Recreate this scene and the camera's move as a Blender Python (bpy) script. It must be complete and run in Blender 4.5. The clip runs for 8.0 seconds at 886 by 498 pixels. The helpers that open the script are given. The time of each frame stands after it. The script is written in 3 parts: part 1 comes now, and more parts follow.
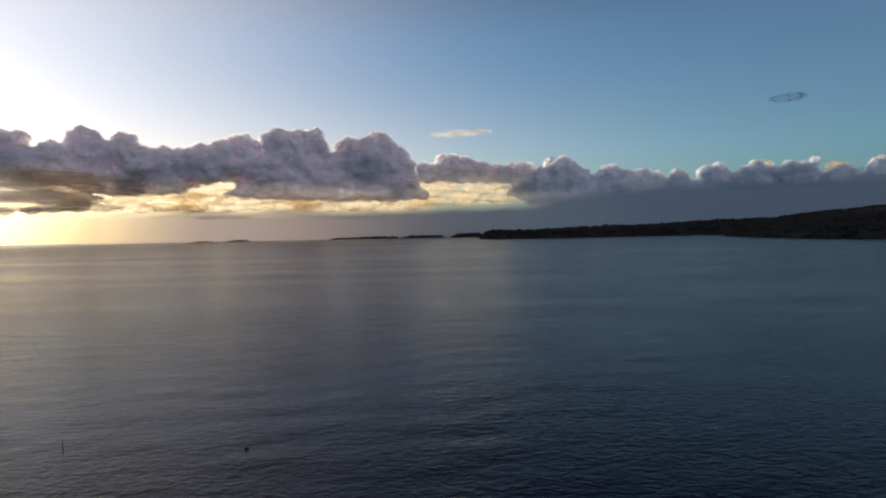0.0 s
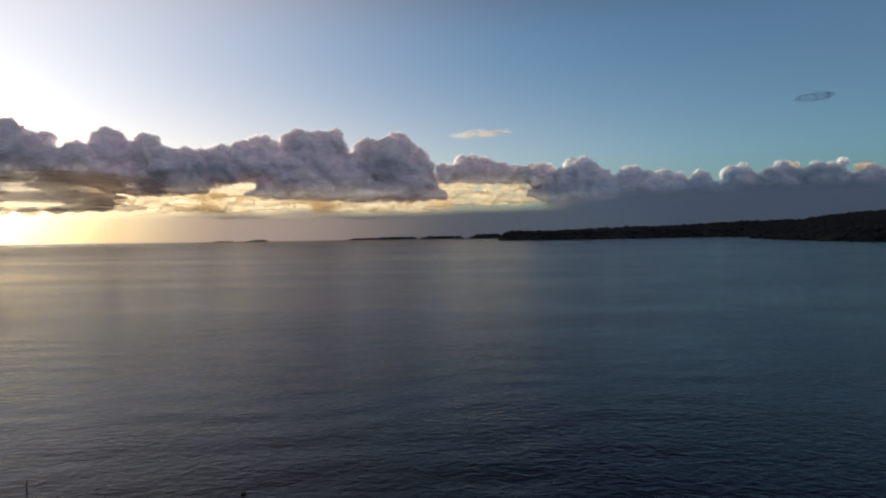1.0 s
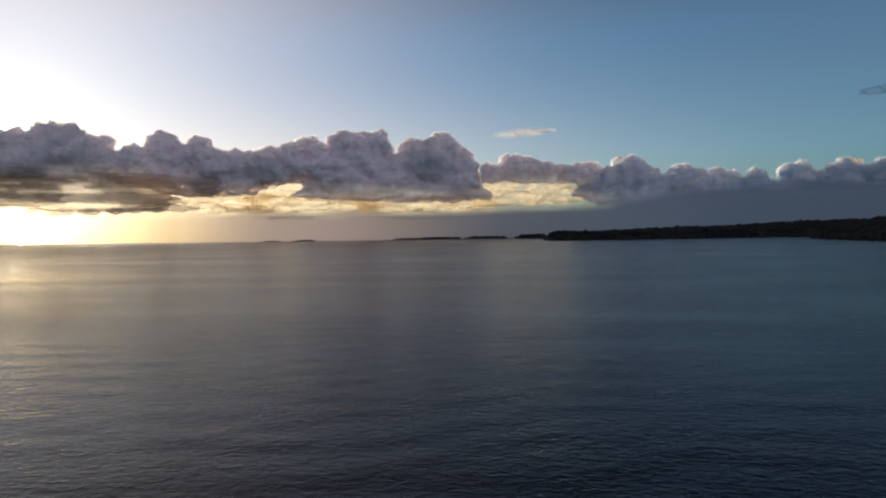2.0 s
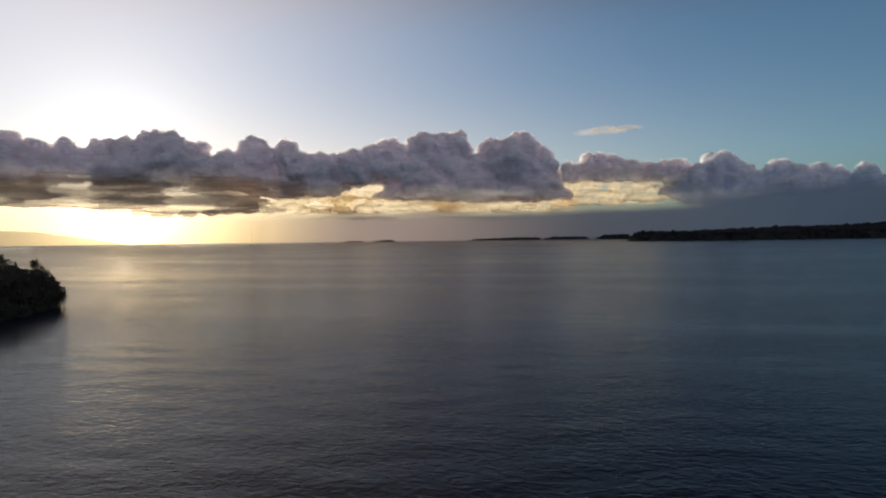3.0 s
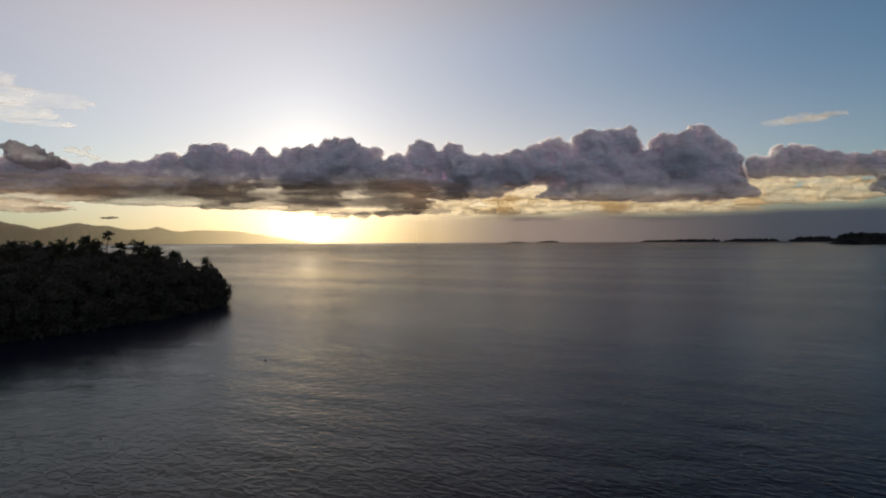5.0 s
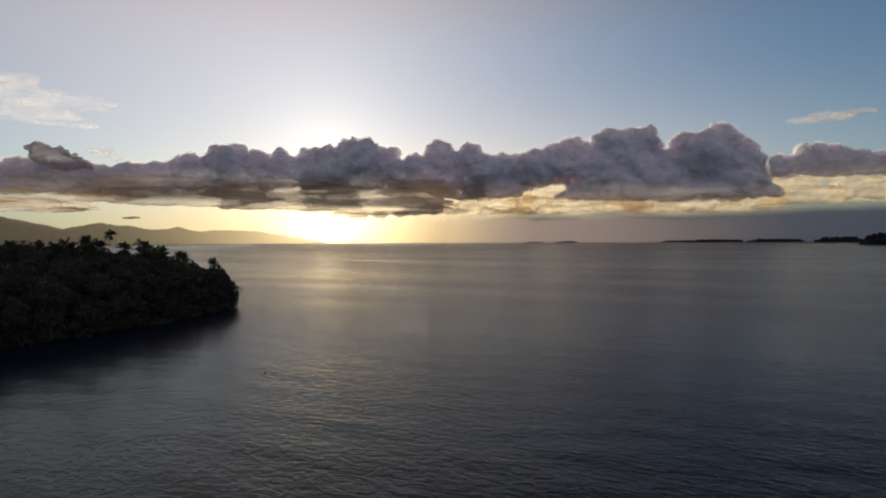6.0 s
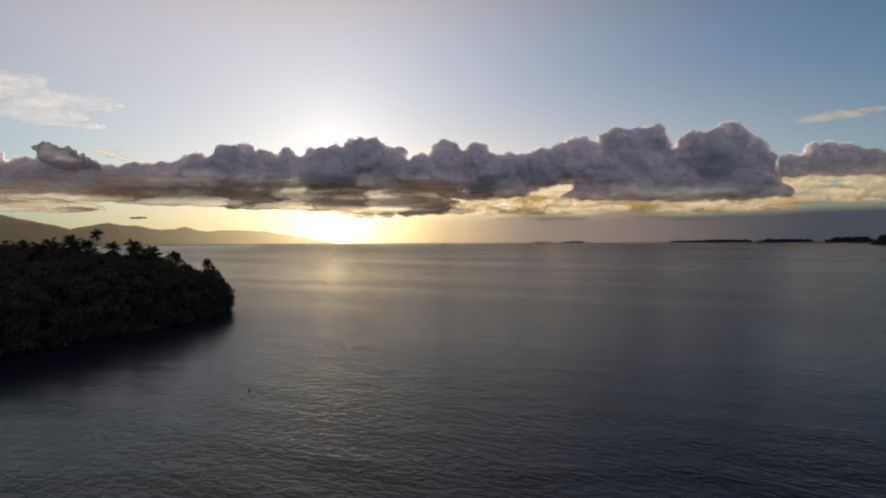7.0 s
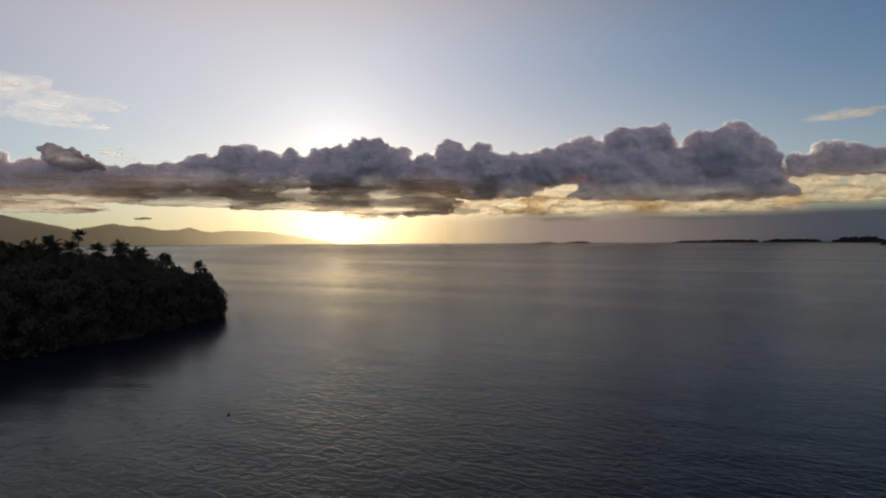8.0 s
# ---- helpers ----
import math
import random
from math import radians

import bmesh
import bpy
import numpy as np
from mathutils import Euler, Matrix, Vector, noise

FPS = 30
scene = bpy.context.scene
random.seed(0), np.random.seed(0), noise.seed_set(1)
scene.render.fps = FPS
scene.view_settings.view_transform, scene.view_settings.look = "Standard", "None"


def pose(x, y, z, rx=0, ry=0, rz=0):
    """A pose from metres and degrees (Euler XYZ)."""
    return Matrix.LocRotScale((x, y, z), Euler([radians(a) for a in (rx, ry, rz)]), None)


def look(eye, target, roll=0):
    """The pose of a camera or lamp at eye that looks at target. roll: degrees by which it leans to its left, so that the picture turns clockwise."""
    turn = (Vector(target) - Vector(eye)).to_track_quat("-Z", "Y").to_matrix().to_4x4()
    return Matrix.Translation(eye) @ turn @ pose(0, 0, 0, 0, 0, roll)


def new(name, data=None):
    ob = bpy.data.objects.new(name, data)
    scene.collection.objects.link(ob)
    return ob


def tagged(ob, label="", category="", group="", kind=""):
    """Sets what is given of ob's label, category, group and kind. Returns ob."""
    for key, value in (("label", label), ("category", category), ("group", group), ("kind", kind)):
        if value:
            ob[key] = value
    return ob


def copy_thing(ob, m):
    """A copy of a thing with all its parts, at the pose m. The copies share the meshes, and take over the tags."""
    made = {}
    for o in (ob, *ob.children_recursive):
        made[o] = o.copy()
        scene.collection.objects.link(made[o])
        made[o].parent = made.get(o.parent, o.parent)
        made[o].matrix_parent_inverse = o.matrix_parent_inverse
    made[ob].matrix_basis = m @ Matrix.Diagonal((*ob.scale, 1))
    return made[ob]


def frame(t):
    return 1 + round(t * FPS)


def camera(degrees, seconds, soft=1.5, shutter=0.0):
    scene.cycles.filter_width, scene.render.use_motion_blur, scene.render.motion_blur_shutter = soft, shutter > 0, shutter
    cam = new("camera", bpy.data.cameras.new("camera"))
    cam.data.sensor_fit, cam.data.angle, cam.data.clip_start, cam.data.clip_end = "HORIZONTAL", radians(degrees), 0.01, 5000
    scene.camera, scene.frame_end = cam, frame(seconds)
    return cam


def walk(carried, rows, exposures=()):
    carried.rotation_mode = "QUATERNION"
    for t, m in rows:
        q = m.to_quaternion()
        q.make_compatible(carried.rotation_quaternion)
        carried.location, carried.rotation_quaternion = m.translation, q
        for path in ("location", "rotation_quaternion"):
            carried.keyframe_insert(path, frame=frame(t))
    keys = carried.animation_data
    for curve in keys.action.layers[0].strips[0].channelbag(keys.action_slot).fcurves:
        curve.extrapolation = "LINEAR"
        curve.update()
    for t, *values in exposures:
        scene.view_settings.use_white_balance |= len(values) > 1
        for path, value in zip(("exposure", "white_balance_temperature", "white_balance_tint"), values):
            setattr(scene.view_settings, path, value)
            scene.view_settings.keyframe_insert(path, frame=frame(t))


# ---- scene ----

# ---------------------------------------------------------------- camera
cam = camera(73.3, 8.0, soft=2.0)
H = 25.0
PATH = [
    (0.0, 0.0, 0.0, 0.00, -1.44, 1.10),
    (0.5, -1.0, 6.5, 0.55, -1.40, 0.97),
    (1.0, -2.1, 13.0, 1.76, -1.33, 0.87),
    (2.5, -6.3, 32.7, 9.25, -1.21, 0.83),
    (3.0, -8.2, 39.5, 13.53, -1.12, 0.79),
    (3.5, -10.2, 46.4, 18.54, -1.06, 0.68),
    (4.0, -12.5, 53.1, 22.93, -0.97, 0.57),
    (4.5, -15.0, 59.6, 26.73, -0.92, 0.45),
    (6.0, -24.5, 77.2, 30.78, -0.89, 0.32),
    (6.5, -28.0, 82.9, 31.17, -0.89, 0.30),
    (7.0, -31.7, 88.6, 31.40, -0.88, 0.31),
    (7.5, -35.5, 94.2, 31.64, -0.85, 0.34),
    (8.0, -39.4, 99.9, 31.80, -0.84, 0.38),
]
walk(cam, [(t, pose(x, y, H, 90 + pitch, roll, yaw)) for t, x, y, yaw, pitch, roll in PATH],
     exposures=[(0.0, 0.26), (1.0, 0.18), (2.5, 0.02), (3.5, -0.14), (4.5, -0.24), (8.0, -0.28)])

# ---------------------------------------------------------------- sky and sun
SUN_AZ, SUN_EL = 41.8, 7.4          # degrees left of +y, degrees above the sea


def aim(az, el):
    a, e = radians(az), radians(el)
    return Vector((-math.sin(a) * math.cos(e), math.cos(a) * math.cos(e), math.sin(e)))


class Nodes:
    """Short hand for node trees."""

    def __init__(self, tree):
        self.tree = tree
        tree.nodes.clear()

    def add(self, kind):
        return self.tree.nodes.new(kind)

    def link(self, a, b):
        self.tree.links.new(a, b)

    def put(self, value, socket):
        if isinstance(value, bpy.types.NodeSocket):
            self.link(value, socket)
        elif value is not None:
            socket.default_value = value

    def math(self, op, a, b=None, c=None):
        n = self.add("ShaderNodeMath")
        n.operation = op
        for k, v in enumerate((a, b, c)):
            self.put(v, n.inputs[k])
        return n.outputs[0]

    def vec(self, op, a, b=None):
        n = self.add("ShaderNodeVectorMath")
        n.operation = op
        self.put(a, n.inputs[0])
        self.put(b, n.inputs[1])
        return n.outputs["Value" if op in ("DOT_PRODUCT", "LENGTH") else "Vector"]

    def mix(self, fac, a, b, blend="MIX"):
        n = self.add("ShaderNodeMix")
        n.data_type, n.blend_type = "RGBA", blend
        self.put(fac, n.inputs[0])
        self.put(a, n.inputs[6])
        self.put(b, n.inputs[7])
        return n.outputs[2]

    def noise(self, vector, scale, detail=4.0, rough=0.55, dist=0.0):
        n = self.add("ShaderNodeTexNoise")
        self.put(vector, n.inputs["Vector"])
        n.inputs["Scale"].default_value = scale
        n.inputs["Detail"].default_value = detail
        n.inputs["Roughness"].default_value = rough
        n.inputs["Distortion"].default_value = dist
        return n.outputs[0]

    def scaled(self, vector, x, y, z, turn=0.0):
        n = self.add("ShaderNodeMapping")
        self.put(vector, n.inputs["Vector"])
        n.inputs["Rotation"].default_value = (0, 0, radians(turn))
        n.inputs["Scale"].default_value = (x, y, z)
        return n.outputs[0]

    def ramp(self, value, a, b, lo=0.0, hi=1.0):
        n = self.add("ShaderNodeMapRange")
        n.interpolation_type = "SMOOTHSTEP"
        for k, v in enumerate((value, a, b, lo, hi)):
            self.put(v, n.inputs[k])
        return n.outputs[0]


def make_world():
    world = bpy.data.worlds.new("sky")
    world.use_nodes = True
    scene.world = world
    n = Nodes(world.node_tree)
    way = n.add("ShaderNodeTexCoord").outputs["Generated"]
    sky = n.add("ShaderNodeTexSky")
    sky.sky_type, sky.sun_disc = "NISHITA", False
    sky.sun_elevation, sky.sun_rotation = radians(SUN_EL), radians(-SUN_AZ)
    sky.air_density, sky.dust_density, sky.ozone_density = 1.0, 0.03, 3.2
    base = n.add("ShaderNodeBackground")
    n.link(n.mix(1.0, sky.outputs[0], (0.37, 0.85, 0.97, 1), "MULTIPLY"), base.inputs[0])
    # the clear sky deepens towards the zenith, and is dimmed by haze along the sea
    up = n.add("ShaderNodeSeparateXYZ")
    n.link(way, up.inputs[0])
    high = n.ramp(up.outputs[2], 0.29, 0.52, 0.099, 0.009)
    n.link(n.math("MULTIPLY", high, n.ramp(up.outputs[2], -0.02, 0.14, 0.45, 1.0)), base.inputs[1])

    def lobe(az, el, flat, width, keen):
        """A bright region about a direction: 1 in its middle, fading over width degrees, keen (to a point) or soft."""
        off = n.vec("SUBTRACT", way, tuple(aim(az, el)))
        far = n.math("MULTIPLY", n.vec("LENGTH", n.vec("MULTIPLY", off, (1, 1, flat))), 57.3 / width)
        if not keen:
            far = n.math("MULTIPLY", far, far)
        return n.math("EXPONENT", n.math("MULTIPLY", far, -1.0))

    out = base.outputs[0]
    # the glare under the cloud, the gold along the sea, the aureole above the bank, and fill added out of view
    for az, el, flat, width, keen, colour, strength in (
            (SUN_AZ, 1.3, 2.0, 2.6, True, (1.0, 0.71, 0.38), 4.8),
            (SUN_AZ - 1, 2.0, 3.6, 17.0, False, (1.0, 0.47, 0.09), 0.60),
            (SUN_AZ - 16, 3.4, 4.0, 33.0, False, (1.0, 0.47, 0.16), 0.46),
            (SUN_AZ - 62, 6.0, 2.2, 42.0, False, (1.0, 0.78, 0.62), 0.05),
            (SUN_AZ, 8.0, 1.0, 7.0, True, (1.0, 0.88, 0.74), 0.62),
            (SUN_AZ + 2, 20.0, 1.0, 29.0, False, (1.0, 0.71, 0.50), 0.50),
            # unseen high patch of sky, added to brighten the sea's reflection
            (SUN_AZ - 12, 48.0, 1.0, 18.0, False, (0.55, 0.80, 1.0), 0.26),
            (SUN_AZ + 27, 15.0, 1.1, 22.0, False, (1.0, 0.68, 0.46), 0.20),
            # rosy fill opposite the sun, out of view, added to light the cloud fronts
            (SUN_AZ + 180, 34.0, 1.0, 52.0, False, (1.0, 0.74, 0.76), 0.30)):
        g = n.add("ShaderNodeBackground")
        g.inputs[0].default_value = (*colour, 1)
        n.link(n.math("MULTIPLY", lobe(az, el, flat, width, keen), strength), g.inputs[1])
        a = n.add("ShaderNodeAddShader")
        n.link(out, a.inputs[0])
        n.link(g.outputs[0], a.inputs[1])
        out = a.outputs[0]
    n.link(out, n.add("ShaderNodeOutputWorld").inputs[0])


make_world()
sun = new("sun", bpy.data.lights.new("sun", "SUN"))
sun.data.energy, sun.data.angle, sun.data.color = 4.0, radians(0.6), (1.0, 0.84, 0.62)
sun.matrix_world = look(tuple(aim(SUN_AZ, SUN_EL) * 100), (0, 0, 0))


# ---------------------------------------------------------------- materials
def material(name):
    m = bpy.data.materials.new(name)
    m.use_nodes = True
    n = Nodes(m.node_tree)
    return m, n, n.add("ShaderNodeOutputMaterial")


def principled(n, out, colour, rough, bump=None, strength=0.5, distance=0.1, metal=0.0, ior=1.45):
    p = n.add("ShaderNodeBsdfPrincipled")
    n.put(colour, p.inputs["Base Color"])
    n.put(rough, p.inputs["Roughness"])
    p.inputs["Metallic"].default_value = metal
    p.inputs["IOR"].default_value = ior
    if bump is not None:
        b = n.add("ShaderNodeBump")
        b.inputs["Strength"].default_value = strength
        b.inputs["Distance"].default_value = distance
        n.link(bump, b.inputs["Height"])
        n.link(b.outputs[0], p.inputs["Normal"])
    n.link(p.outputs[0], out.inputs[0])
    return p


def sea_material():
    m, n, out = material("sea_water")
    at = n.add("ShaderNodeTexCoord").outputs["Object"]
    # wind chop in three sizes, crests lying roughly across the bay
    swell = n.noise(n.scaled(at, 0.20, 0.34, 1, -4), 1.0, 2, 0.5, 0.5)
    chop = n.noise(n.scaled(at, 0.52, 0.86, 1, -10), 1.0, 2, 0.45, 0.7)
    ripple = n.noise(n.scaled(at, 1.5, 2.2, 1, -2), 1.0, 2, 0.5, 0.5)
    height = n.math("ADD", n.math("MULTIPLY", swell, 0.26), n.math("MULTIPLY", chop, 0.46))
    height = n.math("ADD", height, n.math("MULTIPLY", ripple, 0.13))
    # gusts and lulls
    gust = n.noise(n.scaled(at, 0.010, 0.022, 1, 15), 1.0, 3, 0.5, 0.5)
    height = n.math("MULTIPLY", height, n.ramp(gust, 0.30, 0.70, 0.55, 1.15))
    # calm water in the lee of the point
    lee = n.vec("LENGTH", n.vec("MULTIPLY", n.vec("SUBTRACT", at, (-192.0, 150.0, 0.0)), (1.0, 0.55, 1.0)))
    calm = n.ramp(lee, 24.0, 104.0, 0.22, 1.0)
    # a glassy slick beyond the point
    glass = n.scaled(n.vec("SUBTRACT", at, (-262.0, 398.0, 0.0)), 1 / 150.0, 1 / 34.0, 1)
    glass.node.inputs["Rotation"].default_value = (0, 0, radians(-32.0))
    calm = n.math("MULTIPLY", calm, n.ramp(n.vec("LENGTH", glass), 0.35, 1.25, 0.45, 1.0))
    height = n.math("MULTIPLY", height, calm)
    # slicks and cat's-paws: long streaks of calmer and rougher water
    slick = n.noise(n.scaled(at, 0.0016, 0.011, 1, 8), 1.0, 4, 0.55, 0.6)
    away = n.vec("LENGTH", n.vec("SUBTRACT", at, (-20.0, 50.0, 0.0)))
    height = n.math("MULTIPLY", height, n.ramp(away, 80.0, 520.0, 1.0, 1.4))
    rough = n.math("ADD", n.ramp(slick, 0.30, 0.75, 0.15, 0.22), n.ramp(away, 200.0, 1800.0, 0.0, 0.06))
    # pale sand and coral showing through near the shore
    reef = n.noise(n.scaled(at, 0.03, 0.03, 1), 1.0, 4, 0.6)
    reef = n.math("MULTIPLY", n.ramp(reef, 0.30, 0.65, 0.5, 1.0), n.ramp(lee, 70.0, 160.0, 1.0, 0.0))
    reef = n.math("MULTIPLY", reef, n.ramp(lee, 34.0, 84.0, 0.0, 1.0))
    colour = n.mix(reef, (0.006, 0.012, 0.030, 1), (0.006, 0.074, 0.064, 1))
    p = principled(n, out, colour, rough, height, 1.0, 0.36, ior=1.333)
    p.inputs["Specular IOR Level"].default_value = 0.155
    return m


def azimuth(n, at):
    """Radians left of +y, and the height, of a place."""
    z = n.add("ShaderNodeSeparateXYZ")
    n.link(at, z.inputs[0])
    return n.math("ARCTAN2", n.math("MULTIPLY", z.outputs[0], -1.0), z.outputs[1]), z.outputs[2]


def core_material(base, tone):
    """The dense body of a cloud bank; it frays and lets light through towards its base, given as (azimuth, height)."""
    m, n, out = material("cloud_core")
    at = n.add("ShaderNodeTexCoord").outputs["Object"]
    az, z = azimuth(n, at)
    low = base[-1][1]
    for (a0, h0), (a1, h1) in zip(base, base[1:]):
        step = n.add("ShaderNodeMapRange")
        for k, v in enumerate((az, radians(a1), radians(a0), 0.0, h0 - h1)):
            n.put(v, step.inputs[k])
        low = n.math("ADD", low, step.outputs[0])
    streaks = n.noise(n.scaled(at, 0.0010, 0.0010, 0.014), 1.0, 4, 0.55, 0.4)
    fray = n.math("ADD", n.math("SUBTRACT", z, low), n.math("MULTIPLY", n.math("SUBTRACT", streaks, 0.5), 360.0))
    share = n.ramp(fray, -130.0, 210.0, 0.66, 0.0)
    broad = n.noise(n.scaled(at, 0.004, 0.004, 0.006), 1.0, 3, 0.5)
    p = n.add("ShaderNodeBsdfPrincipled")
    n.link(n.mix(n.ramp(broad, 0.3, 0.7), tuple(0.86 * c for c in tone) + (1,), tone + (1,)), p.inputs["Base Color"])
    p.inputs["Roughness"].default_value = 1.0
    p.inputs["Specular IOR Level"].default_value = 0.0
    p.inputs["Subsurface Weight"].default_value = 1.0
    p.inputs["Subsurface Radius"].default_value = (1.0, 1.0, 1.0)
    p.inputs["Subsurface Scale"].default_value = 110.0
    body = n.add("ShaderNodeMixShader")
    n.link(share, body.inputs[0])
    n.link(p.outputs[0], body.inputs[1])
    n.link(n.add("ShaderNodeBsdfTransparent").outputs[0], body.inputs[2])
    n.link(body.outputs[0], out.inputs[0])
    return m


def cloud_material(name, tone, deep, clear, spread=0.2, shine=0.8, forward=False, thins=None):
    """White water mist: light wanders through it, deep metres on the way, and shines out at thin edges."""
    m, n, out = material(name)
    at = n.add("ShaderNodeTexCoord").outputs["Object"]
    grain = n.noise(n.scaled(at, 0.0025, 0.0025, 0.005), 1.0, 3, 0.5)
    colour = n.mix(grain, tuple(0.97 * c for c in tone) + (1,), tone + (1,))
    p = n.add("ShaderNodeBsdfPrincipled")
    n.link(colour, p.inputs["Base Color"])
    p.inputs["Roughness"].default_value = 1.0
    p.inputs["Specular IOR Level"].default_value = 0.0
    p.inputs["Subsurface Weight"].default_value = 1.0
    p.inputs["Subsurface Radius"].default_value = (1.0, 1.0, 1.0)
    p.inputs["Subsurface Scale"].default_value = deep
    shader = p.outputs[0]
    if clear > 0:
        t = n.add("ShaderNodeBsdfTranslucent")
        d = n.add("ShaderNodeBsdfDiffuse")
        n.link(colour, t.inputs[0])
        n.link(colour, d.inputs[0])
        if forward:
            # fine mist scatters the low sun onward whichever way its skin is turned
            c = n.add("ShaderNodeCombineXYZ")
            for k, value in enumerate(-aim(SUN_AZ, SUN_EL)):
                c.inputs[k].default_value = value
            n.link(c.outputs[0], t.inputs["Normal"])
            n.link(n.mix(1.0, colour, (shine, shine, shine, 1), "MULTIPLY"), t.inputs[0])
            both = n.add("ShaderNodeAddShader")
        else:
            both = n.add("ShaderNodeMixShader")
            both.inputs[0].default_value = shine
        n.link(d.outputs[0], both.inputs[0 if forward else 1])
        n.link(t.outputs[0], both.inputs[1 if forward else 2])
        flat = 0.0010 if thins else 0.005
        wisps = n.noise(n.scaled(at, flat, flat, 0.018), 1.0, 4, 0.55, 0.3)
        air = n.add("ShaderNodeBsdfTransparent")
        veil = n.add("ShaderNodeMixShader")
        share = n.ramp(wisps, 0.32, 0.68, max(0.0, clear - spread), min(1.0, clear + spread))
        if thins:
            # the cloud thins out upwards between two heights
            z = n.add("ShaderNodeSeparateXYZ")
            n.link(at, z.inputs[0])
            level = n.math("ADD", z.outputs[2], n.math("MULTIPLY", n.math("SUBTRACT", wisps, 0.5), 240.0))
            share = n.math("MAXIMUM", share, n.ramp(level, thins[0], thins[1], 0.0, 0.70))
        n.link(share, veil.inputs[0])
        n.link(both.outputs[0], veil.inputs[1])
        n.link(air.outputs[0], veil.inputs[2])
        shader = veil.outputs[0]
    n.link(shader, out.inputs[0])
    return m


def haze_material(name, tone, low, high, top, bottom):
    """Distant haze painted on a sheet: thicker towards the sea, clear at its upper edge."""
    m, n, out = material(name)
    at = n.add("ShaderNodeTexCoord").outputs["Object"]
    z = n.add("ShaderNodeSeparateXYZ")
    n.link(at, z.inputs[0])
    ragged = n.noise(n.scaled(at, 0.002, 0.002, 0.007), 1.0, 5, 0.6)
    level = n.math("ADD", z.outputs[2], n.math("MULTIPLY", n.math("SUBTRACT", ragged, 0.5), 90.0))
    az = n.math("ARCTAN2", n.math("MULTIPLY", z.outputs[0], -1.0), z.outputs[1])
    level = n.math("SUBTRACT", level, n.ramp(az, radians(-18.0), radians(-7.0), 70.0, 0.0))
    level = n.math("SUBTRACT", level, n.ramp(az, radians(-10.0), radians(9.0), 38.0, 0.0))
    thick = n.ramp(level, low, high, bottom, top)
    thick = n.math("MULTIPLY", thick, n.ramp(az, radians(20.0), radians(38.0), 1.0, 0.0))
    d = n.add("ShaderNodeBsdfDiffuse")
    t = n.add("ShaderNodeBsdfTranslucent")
    # haze glow put into the colour: warm towards the sun, slate away from it
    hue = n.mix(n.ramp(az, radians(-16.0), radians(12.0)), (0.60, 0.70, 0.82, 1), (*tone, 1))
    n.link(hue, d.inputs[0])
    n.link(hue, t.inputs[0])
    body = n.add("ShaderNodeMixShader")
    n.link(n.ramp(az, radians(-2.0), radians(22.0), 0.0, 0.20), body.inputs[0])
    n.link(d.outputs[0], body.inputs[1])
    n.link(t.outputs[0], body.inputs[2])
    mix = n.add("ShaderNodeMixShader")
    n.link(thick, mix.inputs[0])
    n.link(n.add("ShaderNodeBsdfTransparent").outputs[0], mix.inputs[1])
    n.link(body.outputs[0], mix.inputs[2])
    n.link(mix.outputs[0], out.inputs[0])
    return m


def plain_material(name, a, b, scale, rough, bump=0.4, distance=0.05, gloss=0.5):
    m, n, out = material(name)
    at = n.add("ShaderNodeTexCoord").outputs["Object"]
    grain = n.noise(at, scale, 6, 0.6)
    broad = n.noise(at, scale * 0.13, 3, 0.5)
    fac = n.math("ADD", n.math("MULTIPLY", grain, 0.6), n.math("MULTIPLY", broad, 0.4))
    p = principled(n, out, n.mix(n.ramp(fac, 0.35, 0.65), (*a, 1), (*b, 1)), rough, grain, bump, distance)
    p.inputs["Specular IOR Level"].default_value = gloss
    return m


def leaf_material(name, a, b, gloss=0.5):
    m, n, out = material(name)
    island = n.add("ShaderNodeNewGeometry").outputs["Random Per Island"]
    each = n.add("ShaderNodeObjectInfo").outputs["Random"]
    fac = n.math("ADD", n.math("MULTIPLY", island, 0.7), n.math("MULTIPLY", each, 0.3))
    colour = n.mix(fac, (*a, 1), (*b, 1))
    p = n.add("ShaderNodeBsdfPrincipled")
    n.link(colour, p.inputs["Base Color"])
    p.inputs["Roughness"].default_value = 0.55
    p.inputs["Specular IOR Level"].default_value = gloss
    t = n.add("ShaderNodeBsdfTranslucent")
    n.link(colour, t.inputs[0])
    mix = n.add("ShaderNodeMixShader")
    mix.inputs[0].default_value = 0.25
    n.link(p.outputs[0], mix.inputs[1])
    n.link(t.outputs[0], mix.inputs[2])
    n.link(mix.outputs[0], out.inputs[0])
    return m


SEA = sea_material()
CLOUD = cloud_material("sun_blocking_cloud", (0.70, 0.64, 0.68), 70.0, 0.0)
VEIL = cloud_material("cloud_veil", (0.95, 0.92, 0.92), 60.0, 0.86, 0.12, 1.0, True)
GOLD = cloud_material("thin_cloud", (1.0, 0.92, 0.74), 60.0, 0.44)
WISP = cloud_material("wisp_cloud", (0.95, 0.93, 0.88), 60.0, 0.83, 0.13)
STREAK = cloud_material("streak_cloud", (0.98, 0.94, 0.86), 60.0, 0.91, 0.08, 0.9, True)
FRINGE = cloud_material("cloud_fringe", (0.95, 0.93, 0.90), 60.0, 0.88, 0.08, 0.5, True)
TOPS = cloud_material("sunlit_top", (0.95, 0.88, 0.78), 60.0, 0.35, 0.15)
SMUDGE = cloud_material("dark_wisp", (0.06, 0.08, 0.11), 60.0, 0.87, 0.06, 0.1)
FRAYED = cloud_material("frayed_cloud", (0.62, 0.56, 0.58), 60.0, 0.34, 0.18, 0.3)
